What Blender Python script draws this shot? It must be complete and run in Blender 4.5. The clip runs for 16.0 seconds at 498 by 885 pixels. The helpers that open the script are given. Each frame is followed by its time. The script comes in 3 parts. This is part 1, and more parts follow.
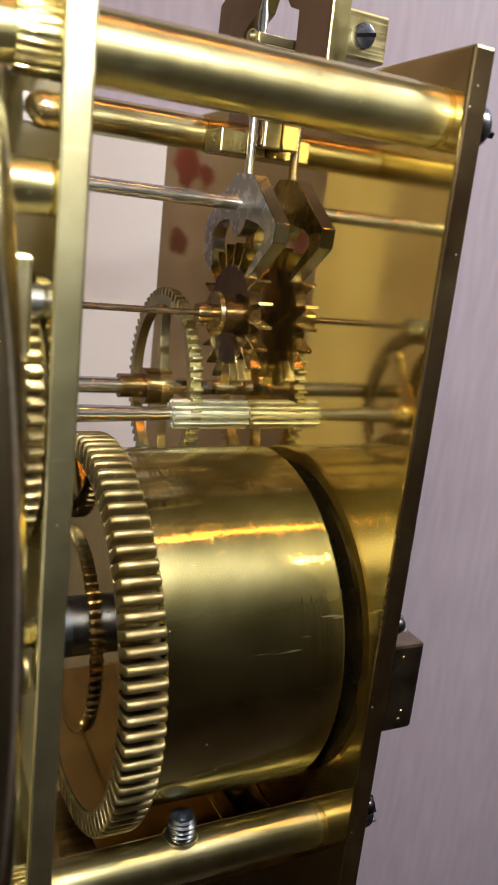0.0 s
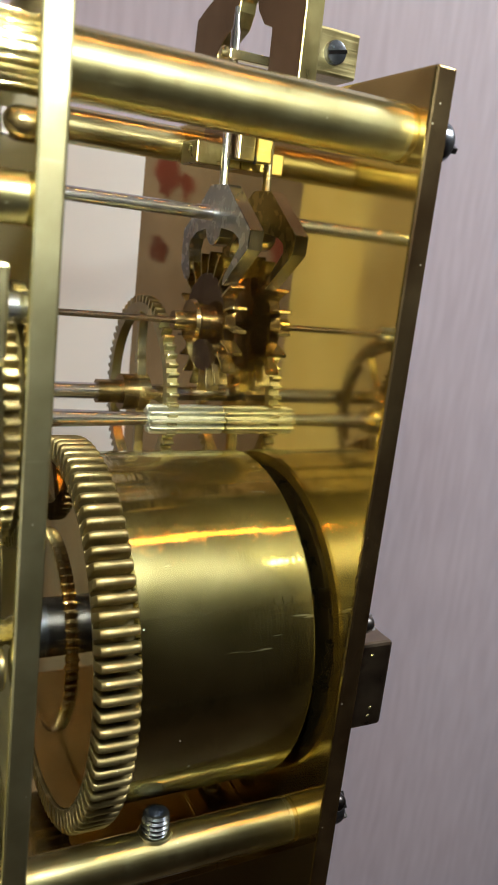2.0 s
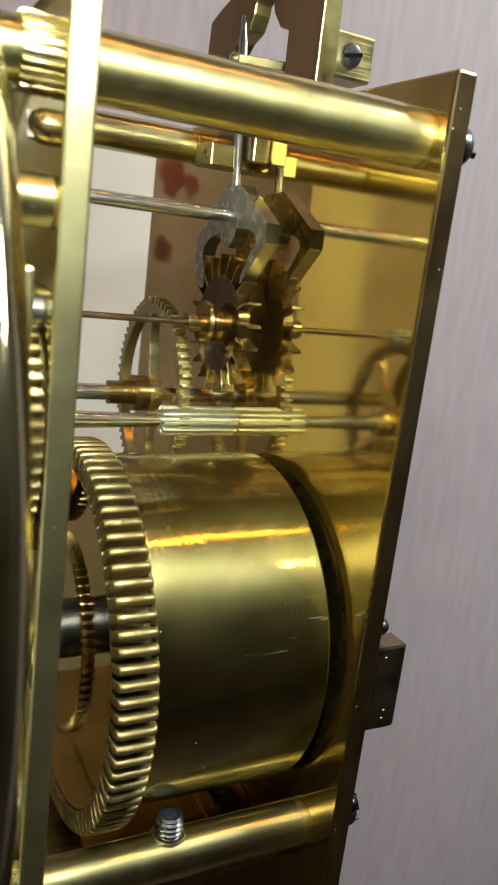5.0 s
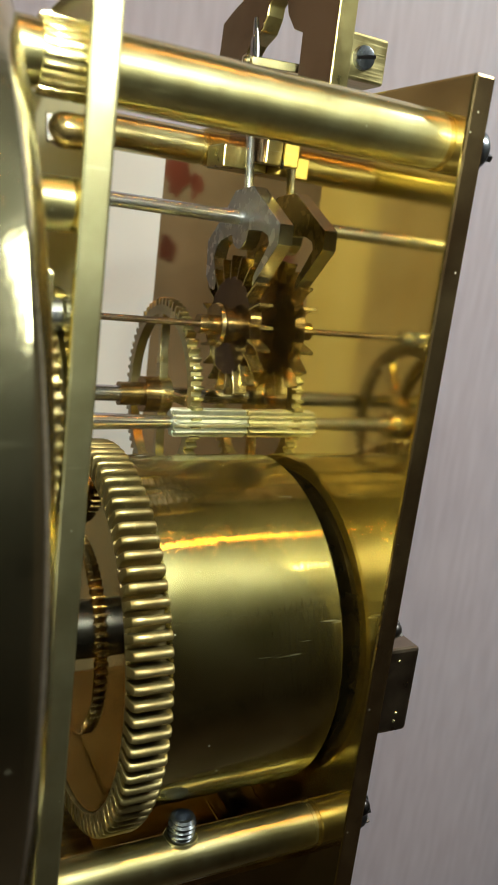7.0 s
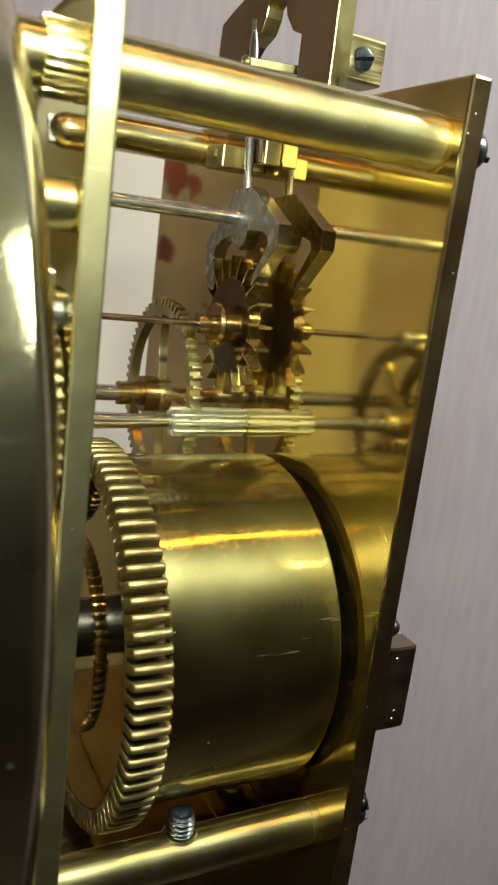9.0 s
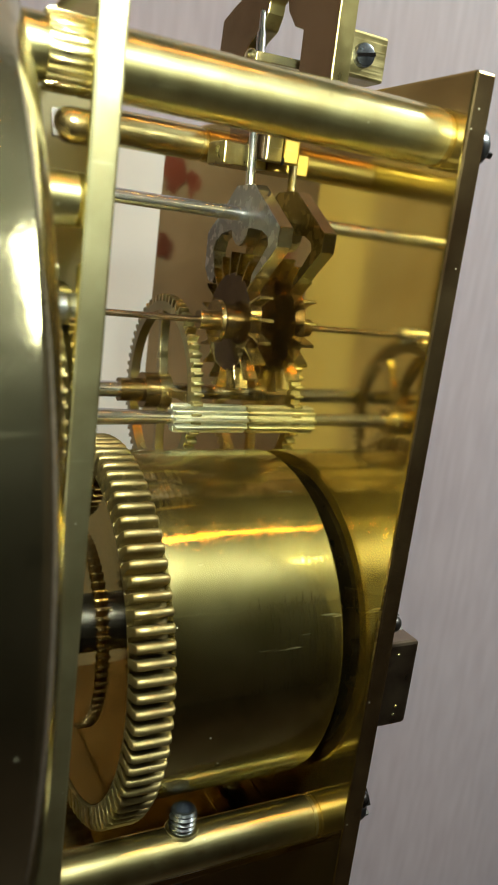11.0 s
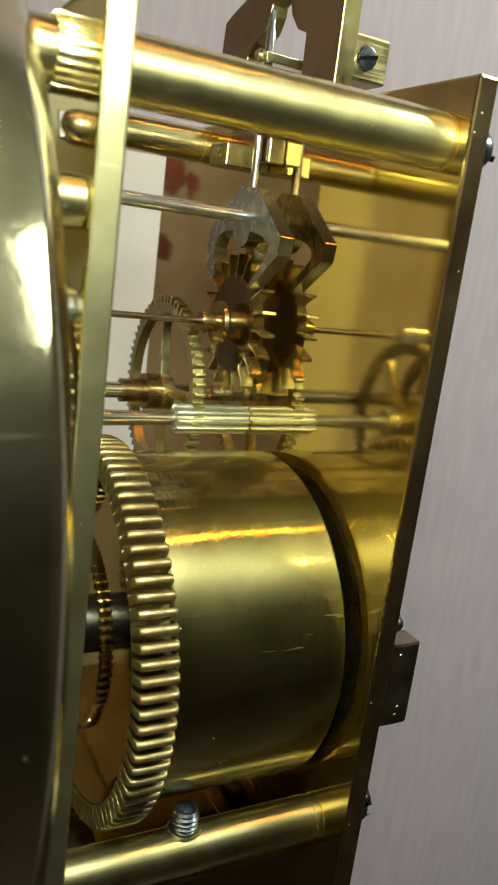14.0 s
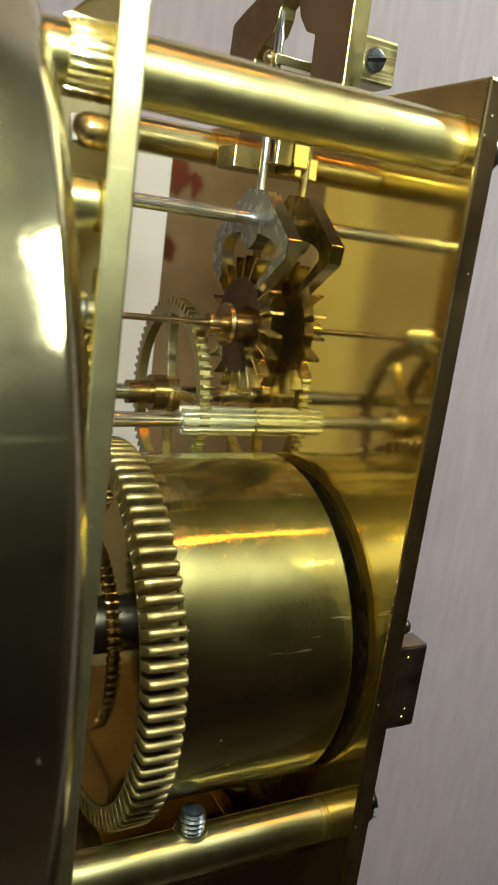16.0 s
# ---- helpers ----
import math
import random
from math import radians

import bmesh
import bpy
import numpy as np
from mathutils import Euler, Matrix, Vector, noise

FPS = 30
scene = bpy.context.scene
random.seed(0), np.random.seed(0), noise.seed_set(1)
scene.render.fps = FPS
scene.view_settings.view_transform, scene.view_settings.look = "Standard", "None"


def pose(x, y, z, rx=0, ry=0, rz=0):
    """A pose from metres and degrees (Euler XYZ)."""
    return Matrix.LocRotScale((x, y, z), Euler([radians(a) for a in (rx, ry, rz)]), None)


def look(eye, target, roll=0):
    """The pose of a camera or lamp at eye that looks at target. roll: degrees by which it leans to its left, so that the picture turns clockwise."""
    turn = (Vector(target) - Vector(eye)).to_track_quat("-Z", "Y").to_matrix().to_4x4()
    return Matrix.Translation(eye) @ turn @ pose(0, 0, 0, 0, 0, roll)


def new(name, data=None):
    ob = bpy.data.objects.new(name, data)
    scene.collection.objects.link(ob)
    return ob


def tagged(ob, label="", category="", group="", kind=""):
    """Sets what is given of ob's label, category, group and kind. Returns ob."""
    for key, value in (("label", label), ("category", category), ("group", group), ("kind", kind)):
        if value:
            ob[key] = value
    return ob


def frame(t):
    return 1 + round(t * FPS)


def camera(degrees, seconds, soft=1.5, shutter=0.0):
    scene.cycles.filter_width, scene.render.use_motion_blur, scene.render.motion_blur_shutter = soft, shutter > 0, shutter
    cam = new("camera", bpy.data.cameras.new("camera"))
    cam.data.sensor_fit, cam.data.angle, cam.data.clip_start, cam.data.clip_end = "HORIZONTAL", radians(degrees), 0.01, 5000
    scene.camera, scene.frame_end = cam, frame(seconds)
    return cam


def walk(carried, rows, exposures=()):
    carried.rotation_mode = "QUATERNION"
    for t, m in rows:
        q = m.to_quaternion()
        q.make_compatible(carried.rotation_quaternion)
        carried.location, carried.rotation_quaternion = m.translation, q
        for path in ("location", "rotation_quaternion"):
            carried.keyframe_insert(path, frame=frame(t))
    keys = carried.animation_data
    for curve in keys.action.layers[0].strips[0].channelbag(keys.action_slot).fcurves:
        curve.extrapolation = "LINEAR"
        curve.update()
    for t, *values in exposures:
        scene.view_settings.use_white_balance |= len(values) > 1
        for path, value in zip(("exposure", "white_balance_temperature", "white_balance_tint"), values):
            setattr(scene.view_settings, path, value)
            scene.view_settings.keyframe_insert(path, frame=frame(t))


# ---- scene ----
# Clock space: millimetres, x along the arbors, y away from the viewer, z up from the barrel's axis.
MM, BASE = 0.001, 1.40
cam = camera(35.042, 16.0)
cam.data.dof.use_dof, cam.data.dof.focus_distance, cam.data.dof.aperture_fstop = True, 0.112, 66.0
# seconds, eye in clock millimetres, yaw, pitch and lean in degrees
PATH = [
    (0, -17.75, -99.54, 54.27, -26.692, -14.051, 6.234),
    (0.5, -19.27, -100.59, 54.64, -27.233, -13.566, 6.482),
    (1, -18.37, -101.85, 54.71, -27.704, -13.359, 6.561),
    (1.5, -18.14, -102.45, 54.68, -27.927, -13.252, 6.681),
    (2, -17.91, -102.55, 54.53, -27.955, -13.339, 6.615),
    (2.5, -18.49, -102.12, 54.35, -27.813, -13.317, 6.594),
    (3, -19.06, -102.69, 54.79, -27.881, -13.287, 6.704),
    (3.5, -19.88, -102.21, 54.78, -28.005, -13.186, 6.829),
    (6, -20.16, -101.11, 54.70, -28.093, -13.482, 6.938),
    (6.5, -21.91, -100.66, 55.12, -27.975, -13.449, 7.032),
    (7, -21.47, -100.65, 54.99, -28.024, -13.455, 7.071),
    (7.5, -21.32, -100.80, 54.86, -28.122, -13.493, 7.110),
    (8, -21.04, -101.52, 54.93, -28.141, -13.485, 7.057),
    (8.5, -21.71, -101.03, 55.13, -28.222, -13.435, 7.094),
    (9, -21.94, -101.18, 54.88, -28.199, -13.384, 7.138),
    (11.5, -22.97, -100.82, 54.53, -28.430, -13.520, 7.230),
    (12, -23.90, -100.53, 54.68, -28.286, -13.475, 7.293),
    (12.5, -24.46, -100.07, 54.74, -28.229, -13.370, 7.366),
    (13, -23.67, -100.32, 54.66, -28.339, -13.472, 7.392),
    (13.5, -23.50, -100.63, 54.59, -28.460, -13.412, 7.377),
    (14, -23.35, -100.95, 54.59, -28.628, -13.426, 7.361),
    (14.5, -23.89, -100.66, 54.51, -28.616, -13.378, 7.442),
    (15, -24.37, -100.59, 54.43, -28.435, -13.464, 7.423),
    (15.5, -24.16, -100.62, 54.46, -28.419, -13.428, 7.446),
    (16, -24.12, -100.48, 54.72, -28.522, -13.425, 7.481),
]


def eye_pose(x, y, z, yaw, pitch, lean):
    ahead = Vector((-math.sin(radians(yaw)) * math.cos(radians(pitch)), math.cos(radians(yaw)) * math.cos(radians(pitch)), math.sin(radians(pitch))))
    eye = Vector((x * MM, y * MM, BASE + z * MM))
    return look(eye, eye + ahead, lean)


TINTS = [(0.0, 0.12, 6850, 10.5), (1.0, 0.12, 6800, 5.5), (2.0, 0.12, 6800, 1.0), (3.5, 0.12, 6850, -2.5), (7.0, 0.15, 7150, -8.5), (9.0, 0.15, 7200, -9.5), (12.5, 0.15, 7300, -11.5), (16.0, 0.15, 7300, -12.0)]
walk(cam, [(t, eye_pose(*row)) for t, *row in PATH], TINTS)

# ---- world, lamps ----
world = bpy.data.worlds.new("world")
scene.world = world
world.use_nodes = True
world.node_tree.nodes["Background"].inputs[0].default_value = (0.55, 0.5, 0.52, 1)
world.node_tree.nodes["Background"].inputs[1].default_value = 0.03
scene.view_settings.exposure = 0.0


def area_lamp(name, at, toward, sx, sy, watts, colour):
    data = bpy.data.lights.new(name, "AREA")
    data.shape, data.size, data.size_y, data.energy, data.color = "RECTANGLE", sx, sy, watts, colour
    ob = new(name, data)
    ob.matrix_world = look(at, toward)
    return ob


CLOCK = (0.02, 0.0, BASE + 0.02)
strip = area_lamp("warm_strip_light", (-0.20, -0.262, BASE + 1.1), CLOCK, 1.5, 0.016, 3.2, (1.0, 0.36, 0.08))
strip.matrix_world = pose(-0.20, -0.262, BASE + 1.1, 0, 0, -3.3)
# added fill from the left; no window stands there
area_lamp("side_fill_light", (-1.6, -0.9, BASE + 0.5), CLOCK, 1.9, 1.0, 1.2, (0.98, 1.0, 0.97))
# added fill aimed at the lavender wall, not a fitted lamp
area_lamp("wall_fill_light", (1.0, -0.45, BASE + 0.85), (0.4, 0.36, BASE - 0.6), 0.4, 0.4, 16, (0.97, 0.96, 1.0))
# the torch beside the lens
torch = new("torch_light", bpy.data.lights.new("torch_light", "POINT"))
torch.data.energy, torch.data.shadow_soft_size, torch.data.color = 0.78, 0.003, (1.0, 1.0, 0.93)
torch.location = (-0.003, -0.075, BASE + 0.093)


# ---- materials ----
def material(name):
    m = bpy.data.materials.new(name)
    m.use_nodes = True
    return m, m.node_tree.nodes, m.node_tree.links, m.node_tree.nodes["Principled BSDF"]


def metal(name, light, dark, rough, rough_var=0.1, scale=220.0, stretch=(1, 1, 1), bump=0.02, spots=0.0, grain=1800.0, haze=0.16, dust=0.3, veil_rough=0.5, turned=0.0):
    """Metal with tarnish patches, fine brushed grain and uneven polish; turned: how far lathe marks round x stretch its sheen."""
    m, nodes, links, bsdf = material(name)
    coord = nodes.new("ShaderNodeTexCoord")
    big = nodes.new("ShaderNodeTexNoise")
    big.inputs["Scale"].default_value, big.inputs["Detail"].default_value = scale, 6
    links.new(coord.outputs["Object"], big.inputs["Vector"])
    ramp = nodes.new("ShaderNodeValToRGB")
    ramp.color_ramp.elements[0].position, ramp.color_ramp.elements[1].position = 0.32, 0.68
    ramp.color_ramp.elements[0].color, ramp.color_ramp.elements[1].color = (*dark, 1), (*light, 1)
    links.new(big.outputs["Fac"], ramp.inputs["Fac"])
    mapping = nodes.new("ShaderNodeMapping")
    mapping.inputs["Scale"].default_value = stretch
    links.new(coord.outputs["Object"], mapping.inputs["Vector"])
    fine = nodes.new("ShaderNodeTexNoise")
    fine.inputs["Scale"].default_value, fine.inputs["Detail"].default_value = grain, 4
    links.new(mapping.outputs["Vector"], fine.inputs["Vector"])
    colour = ramp.outputs["Color"]
    if spots:
        dots = nodes.new("ShaderNodeTexNoise")
        dots.inputs["Scale"].default_value, dots.inputs["Detail"].default_value = 420, 8
        links.new(coord.outputs["Object"], dots.inputs["Vector"])
        cut = nodes.new("ShaderNodeMapRange")
        cut.inputs["From Min"].default_value, cut.inputs["From Max"].default_value = 0.60, 0.74
        cut.inputs["To Max"].default_value = spots
        links.new(dots.outputs["Fac"], cut.inputs["Value"])
        mix = nodes.new("ShaderNodeMix")
        mix.data_type = "RGBA"
        mix.inputs["B"].default_value = (dark[0] * 0.35, dark[1] * 0.3, dark[2] * 0.3, 1)
        links.new(cut.outputs["Result"], mix.inputs["Factor"])
        links.new(colour, mix.inputs["A"])
        colour = mix.outputs["Result"]
    specks = nodes.new("ShaderNodeTexVoronoi")
    specks.inputs["Scale"].default_value = 330
    links.new(coord.outputs["Object"], specks.inputs["Vector"])
    near = nodes.new("ShaderNodeMapRange")
    near.inputs["From Min"].default_value, near.inputs["From Max"].default_value = 0.05, 0.022
    near.inputs["To Max"].default_value = dust
    links.new(specks.outputs["Distance"], near.inputs["Value"])
    slant = nodes.new("ShaderNodeMapping")
    slant.inputs["Rotation"].default_value, slant.inputs["Scale"].default_value = (0.6, 0.3, 0.9), (1, 14, 14)
    links.new(coord.outputs["Object"], slant.inputs["Vector"])
    lines = nodes.new("ShaderNodeTexNoise")
    lines.inputs["Scale"].default_value, lines.inputs["Detail"].default_value = 70, 2
    links.new(slant.outputs["Vector"], lines.inputs["Vector"])
    cut_lines = nodes.new("ShaderNodeMapRange")
    cut_lines.inputs["From Min"].default_value, cut_lines.inputs["From Max"].default_value = 0.72, 0.80
    cut_lines.inputs["To Max"].default_value = dust * 0.3
    links.new(lines.outputs["Fac"], cut_lines.inputs["Value"])
    marks = nodes.new("ShaderNodeMath")
    marks.operation = "MAXIMUM"
    links.new(near.outputs["Result"], marks.inputs[0])
    links.new(cut_lines.outputs["Result"], marks.inputs[1])
    dusty = nodes.new("ShaderNodeMix")
    dusty.data_type = "RGBA"
    dusty.inputs["B"].default_value = (0.92, 0.90, 0.82, 1)
    links.new(marks.outputs["Value"], dusty.inputs["Factor"])
    links.new(colour, dusty.inputs["A"])
    colour = dusty.outputs["Result"]
    links.new(colour, bsdf.inputs["Base Color"])
    bare = nodes.new("ShaderNodeMapRange")
    bare.inputs["To Min"].default_value, bare.inputs["To Max"].default_value = 1.0, 0.25
    links.new(marks.outputs["Value"], bare.inputs["Value"])
    links.new(bare.outputs["Result"], bsdf.inputs["Metallic"])
    rr = nodes.new("ShaderNodeMapRange")
    rr.inputs["From Min"].default_value, rr.inputs["From Max"].default_value = 0.3, 0.7
    rr.inputs["To Min"].default_value, rr.inputs["To Max"].default_value = max(0.02, rough - rough_var), rough + rough_var
    both = nodes.new("ShaderNodeMath")
    both.operation = "MULTIPLY_ADD"
    both.inputs[1].default_value, both.inputs[2].default_value = 0.5, 0.25
    links.new(fine.outputs["Fac"], both.inputs[0])
    links.new(big.outputs["Fac"], rr.inputs["Value"])
    links.new(rr.outputs["Result"], bsdf.inputs["Roughness"])
    bp = nodes.new("ShaderNodeBump")
    bp.inputs["Strength"].default_value, bp.inputs["Distance"].default_value = bump, 0.0004
    links.new(both.outputs["Value"], bp.inputs["Height"])
    links.new(bp.outputs["Normal"], bsdf.inputs["Normal"])
    veil = nodes.new("ShaderNodeBsdfPrincipled")
    veil.inputs["Metallic"].default_value, veil.inputs["Roughness"].default_value = 1.0, veil_rough
    links.new(colour, veil.inputs["Base Color"])
    links.new(bp.outputs["Normal"], veil.inputs["Normal"])
    if turned:
        around = nodes.new("ShaderNodeTangent")
        around.direction_type, around.axis = "RADIAL", "X"
        links.new(around.outputs["Tangent"], veil.inputs["Tangent"])
        veil.inputs["Anisotropic"].default_value, veil.inputs["Anisotropic Rotation"].default_value = turned, 0.25
    both_lobes = nodes.new("ShaderNodeMixShader")
    both_lobes.inputs[0].default_value = haze
    links.new(bsdf.outputs[0], both_lobes.inputs[1])
    links.new(veil.outputs[0], both_lobes.inputs[2])
    links.new(both_lobes.outputs[0], nodes["Material Output"].inputs["Surface"])
    return m


def paint(name, light, dark, rough, scale, stretch=(1, 1, 1), bump=0.1, low=0.35, high=0.65):
    m, nodes, links, bsdf = material(name)
    coord = nodes.new("ShaderNodeTexCoord")
    mapping = nodes.new("ShaderNodeMapping")
    mapping.inputs["Scale"].default_value = stretch
    links.new(coord.outputs["Object"], mapping.inputs["Vector"])
    tex = nodes.new("ShaderNodeTexNoise")
    tex.inputs["Scale"].default_value, tex.inputs["Detail"].default_value = scale, 7
    links.new(mapping.outputs["Vector"], tex.inputs["Vector"])
    ramp = nodes.new("ShaderNodeValToRGB")
    ramp.color_ramp.elements[0].position, ramp.color_ramp.elements[1].position = low, high
    ramp.color_ramp.elements[0].color, ramp.color_ramp.elements[1].color = (*dark, 1), (*light, 1)
    links.new(tex.outputs["Fac"], ramp.inputs["Fac"])
    links.new(ramp.outputs["Color"], bsdf.inputs["Base Color"])
    bsdf.inputs["Roughness"].default_value = rough
    bp = nodes.new("ShaderNodeBump")
    bp.inputs["Strength"].default_value, bp.inputs["Distance"].default_value = bump, 0.001
    links.new(tex.outputs["Fac"], bp.inputs["Height"])
    links.new(bp.outputs["Normal"], bsdf.inputs["Normal"])
    return m


POLISHED = metal("polished_brass", (0.79, 0.71, 0.34), (0.74, 0.64, 0.28), 0.06, 0.03, 90, bump=0.004, haze=0.05)
# back plate's edge: the dark it reflects is put into the brass colour
EDGE = metal("shaded_plate_edge", (0.48, 0.36, 0.19), (0.26, 0.165, 0.085), 0.16, 0.06, 160, (1, 1, 0.08), 0.06, spots=0.3, haze=0.2, dust=0.7)
MIRROR = metal("mirror_brass", (0.81, 0.65, 0.31), (0.74, 0.58, 0.26), 0.05, 0.025, 90, bump=0.004, haze=0.04)
PLATE = metal("plate_edge_brass", (0.68, 0.64, 0.41), (0.50, 0.46, 0.27), 0.22, 0.06, 160, (1, 1, 0.08), 0.06, haze=0.3, dust=0.5)
BARREL = metal("barrel_brass", (0.78, 0.71, 0.35), (0.42, 0.36, 0.15), 0.085, 0.015, 120, (0.6, 0.12, 0.12), 0.20, 0.45, grain=2600, haze=0.22, dust=0.95, veil_rough=0.50, turned=0.80)
BEZEL = metal("aged_bezel_brass", (0.66, 0.61, 0.42), (0.45, 0.42, 0.27), 0.14, 0.05, 60, bump=0.05, spots=0.3, haze=0.03)
BRUSHED = metal("brushed_brass", (0.56, 0.49, 0.26), (0.36, 0.30, 0.14), 0.42, 0.08, 300, (0.05, 1, 1), 0.5)
PILLAR = metal("pillar_brass", (0.76, 0.70, 0.40), (0.62, 0.55, 0.28), 0.17, 0.06, 260, (0.05, 1, 1), 0.14, 0.3, haze=0.27, veil_rough=0.50, turned=0.70)
WHEEL = metal("wheel_brass", (0.80, 0.73, 0.45), (0.70, 0.61, 0.34), 0.22, 0.06, 300, bump=0.03, haze=0.12)
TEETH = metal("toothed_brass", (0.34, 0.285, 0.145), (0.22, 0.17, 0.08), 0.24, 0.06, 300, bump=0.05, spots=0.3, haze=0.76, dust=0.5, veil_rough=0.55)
# the dark room mirrored in the bridge is put into its base colour
BRIDGE = metal("bridge_brass_dark_reflection", (0.40, 0.29, 0.18), (0.30, 0.21, 0.12), 0.10, 0.04, 120, bump=0.01, haze=0.08)
BRONZE = metal("tarnished_brass", (0.44, 0.33, 0.16), (0.30, 0.22, 0.10), 0.16, 0.06, 260, bump=0.03, spots=0.3)
# web and ratchet faces: a dark reflection is put into the brass colour
WEB = metal("web_brass_dark_reflection", (0.20, 0.125, 0.034), (0.15, 0.092, 0.024), 0.06, 0.02, 120, bump=0.006, haze=0.03, dust=0.1)
SEAT = metal("browned_seat_brass", (0.60, 0.45, 0.20), (0.42, 0.30, 0.12), 0.10, 0.04, 120, bump=0.02, spots=0.3, haze=0.15, dust=0.5)
BLOCK = metal("browned_brass", (0.24, 0.19, 0.14), (0.16, 0.12, 0.09), 0.32, 0.06, 260, bump=0.05, spots=0.3)
# one escape wheel brass in two tones: lit teeth, disc mirroring the dark
TIPS = metal("lit_tooth_brass", (0.54, 0.46, 0.25), (0.38, 0.31, 0.15), 0.20, 0.05, 500, bump=0.02, spots=0.3)
ESCAPE = metal("shaded_disc_brass", (0.20, 0.145, 0.08), (0.13, 0.092, 0.05), 0.14, 0.05, 300, bump=0.03, spots=0.4)
STEEL = metal("bright_steel", (0.74, 0.75, 0.78), (0.58, 0.59, 0.62), 0.10, 0.05, 300, (0.1, 1, 1), 0.05, haze=0.12)
PINION = metal("cut_pinion_steel", (0.58, 0.60, 0.55), (0.46, 0.48, 0.43), 0.36, 0.06, 600, (0.1, 1, 1), 0.08, haze=0.5, veil_rough=0.55)
GREY_STEEL = metal("ground_steel", (0.50, 0.51, 0.53), (0.38, 0.39, 0.41), 0.26, 0.06, 500, bump=0.06, spots=0.25, haze=0.55)
BLUED = metal("browned_steel", (0.30, 0.24, 0.20), (0.20, 0.15, 0.12), 0.2, 0.06, 240)
SATIN = metal("satin_steel", (0.84, 0.86, 0.92), (0.66, 0.68, 0.74), 0.14, 0.07, 500, (0.3, 1, 1), 0.12, spots=0.35, haze=0.2)
OLIVE = metal("olive_brass", (0.44, 0.38, 0.18), (0.30, 0.25, 0.11), 0.34, 0.08, 260, (1, 1, 0.3), 0.12, spots=0.3, haze=0.1, dust=0.6)
DARK_STEEL_AND_SHADE = metal("dark_steel_and_shade", (0.10, 0.095, 0.095), (0.05, 0.045, 0.045), 0.3, 0.08, 240)
ZINC = metal("zinc_plated_steel", (0.30, 0.33, 0.38), (0.20, 0.22, 0.26), 0.22, 0.06, 500)
LAVENDER = paint("lavender_paint", (0.60, 0.55, 0.645), (0.52, 0.47, 0.56), 0.62, 200, (1, 1, 0.10), 0.3)
WHITE = paint("white_panel", (0.90, 0.89, 0.86), (0.85, 0.84, 0.82), 0.6, 8)
RED_BROWN = paint("dull_mauve_cloth", (0.36, 0.31, 0.30), (0.14, 0.11, 0.10), 0.8, 14)
RED = paint("red_cloth", (0.26, 0.06, 0.06), (0.16, 0.05, 0.05), 0.8, 20)
# room out of view: its dimness is put into near-black wall and floor colours
ROOM = paint("unseen_room_dimness", (0.075, 0.05, 0.03), (0.055, 0.036, 0.02), 0.85, 6)
WOOD = paint("dark_wood", (0.05, 0.03, 0.02), (0.03, 0.016, 0.01), 0.6, 30, (0.1, 1, 1))


# ---- mesh helpers, in clock millimetres ----
def part(name, bm, mat, parent=None, label="", smooth=35, at=None, rim=None):
    """Links a bmesh built in millimetres as one mesh object under a thing or a part."""
    bmesh.ops.recalc_face_normals(bm, faces=bm.faces)
    for v in bm.verts:
        v.co = (v.co - Vector(at)) * MM if at else v.co * MM
    for f in bm.faces:
        f.smooth = smooth > 0
        f.material_index = int(rim is not None and abs(f.normal.x) < 0.9)
    for e in bm.edges:
        e.smooth = not (len(e.link_faces) == 2 and e.calc_face_angle(0) > radians(smooth))
    mesh = bpy.data.meshes.new(name)
    bm.to_mesh(mesh)
    bm.free()
    mesh.materials.append(mat)
    if rim:
        mesh.materials.append(rim)
    ob = new(name, mesh)
    if at:
        ob.location = Vector(at) * MM
    if parent:
        ob.parent = parent
    if label:
        ob["label"] = label
    return ob


def lathe(rows, cy=0.0, cz=0.0, n=48, bm=None):
    """A solid turned about an axis along x: rows of (x, radius)."""
    bm = bm or bmesh.new()
    rings = []
    for x, r in rows:
        if r <= 0:
            rings.append([bm.verts.new((x, cy, cz))])
        else:
            rings.append([bm.verts.new((x, cy + r * math.cos(2 * math.pi * k / n), cz + r * math.sin(2 * math.pi * k / n))) for k in range(n)])
    for a, b in zip(rings, rings[1:]):
        for k in range(n):
            j = (k + 1) % n
            if len(a) == 1 and len(b) > 1:
                bm.faces.new((a[0], b[k], b[j]))
            elif len(b) == 1 and len(a) > 1:
                bm.faces.new((a[k], b[0], a[j]))
            elif len(a) > 1:
                bm.faces.new((a[k], b[k], b[j], a[j]))
    return bm


def rod(x0, x1, r, cy, cz, n=32, edge=0.2, bm=None):
    e = min(edge, r * 0.5, abs(x1 - x0) * 0.3)
    return lathe([(x0, 0), (x0, r - e), (x0 + e, r), (x1 - e, r), (x1, r - e), (x1, 0)], cy, cz, n, bm)


def slab(outline, x0, x1, edge=0.0, bm=None):
    """An outline in y and z, thickened along x, with bevelled edges."""
    bm = bm or bmesh.new()
    a = [bm.verts.new((x0, y, z)) for y, z in outline]
    b = [bm.verts.new((x1, y, z)) for y, z in outline]
    made = [bm.faces.new(a), bm.faces.new(b)]
    for k in range(len(a)):
        j = (k + 1) % len(a)
        made.append(bm.faces.new((a[k], a[j], b[j], b[k])))
    if edge:
        bmesh.ops.recalc_face_normals(bm, faces=made)
        edges = {e for f in made for e in f.edges if e.calc_face_angle(0) > 0.5}
        bmesh.ops.bevel(bm, geom=list(edges), offset=edge, segments=2, affect="EDGES", profile=0.5)
    return bm


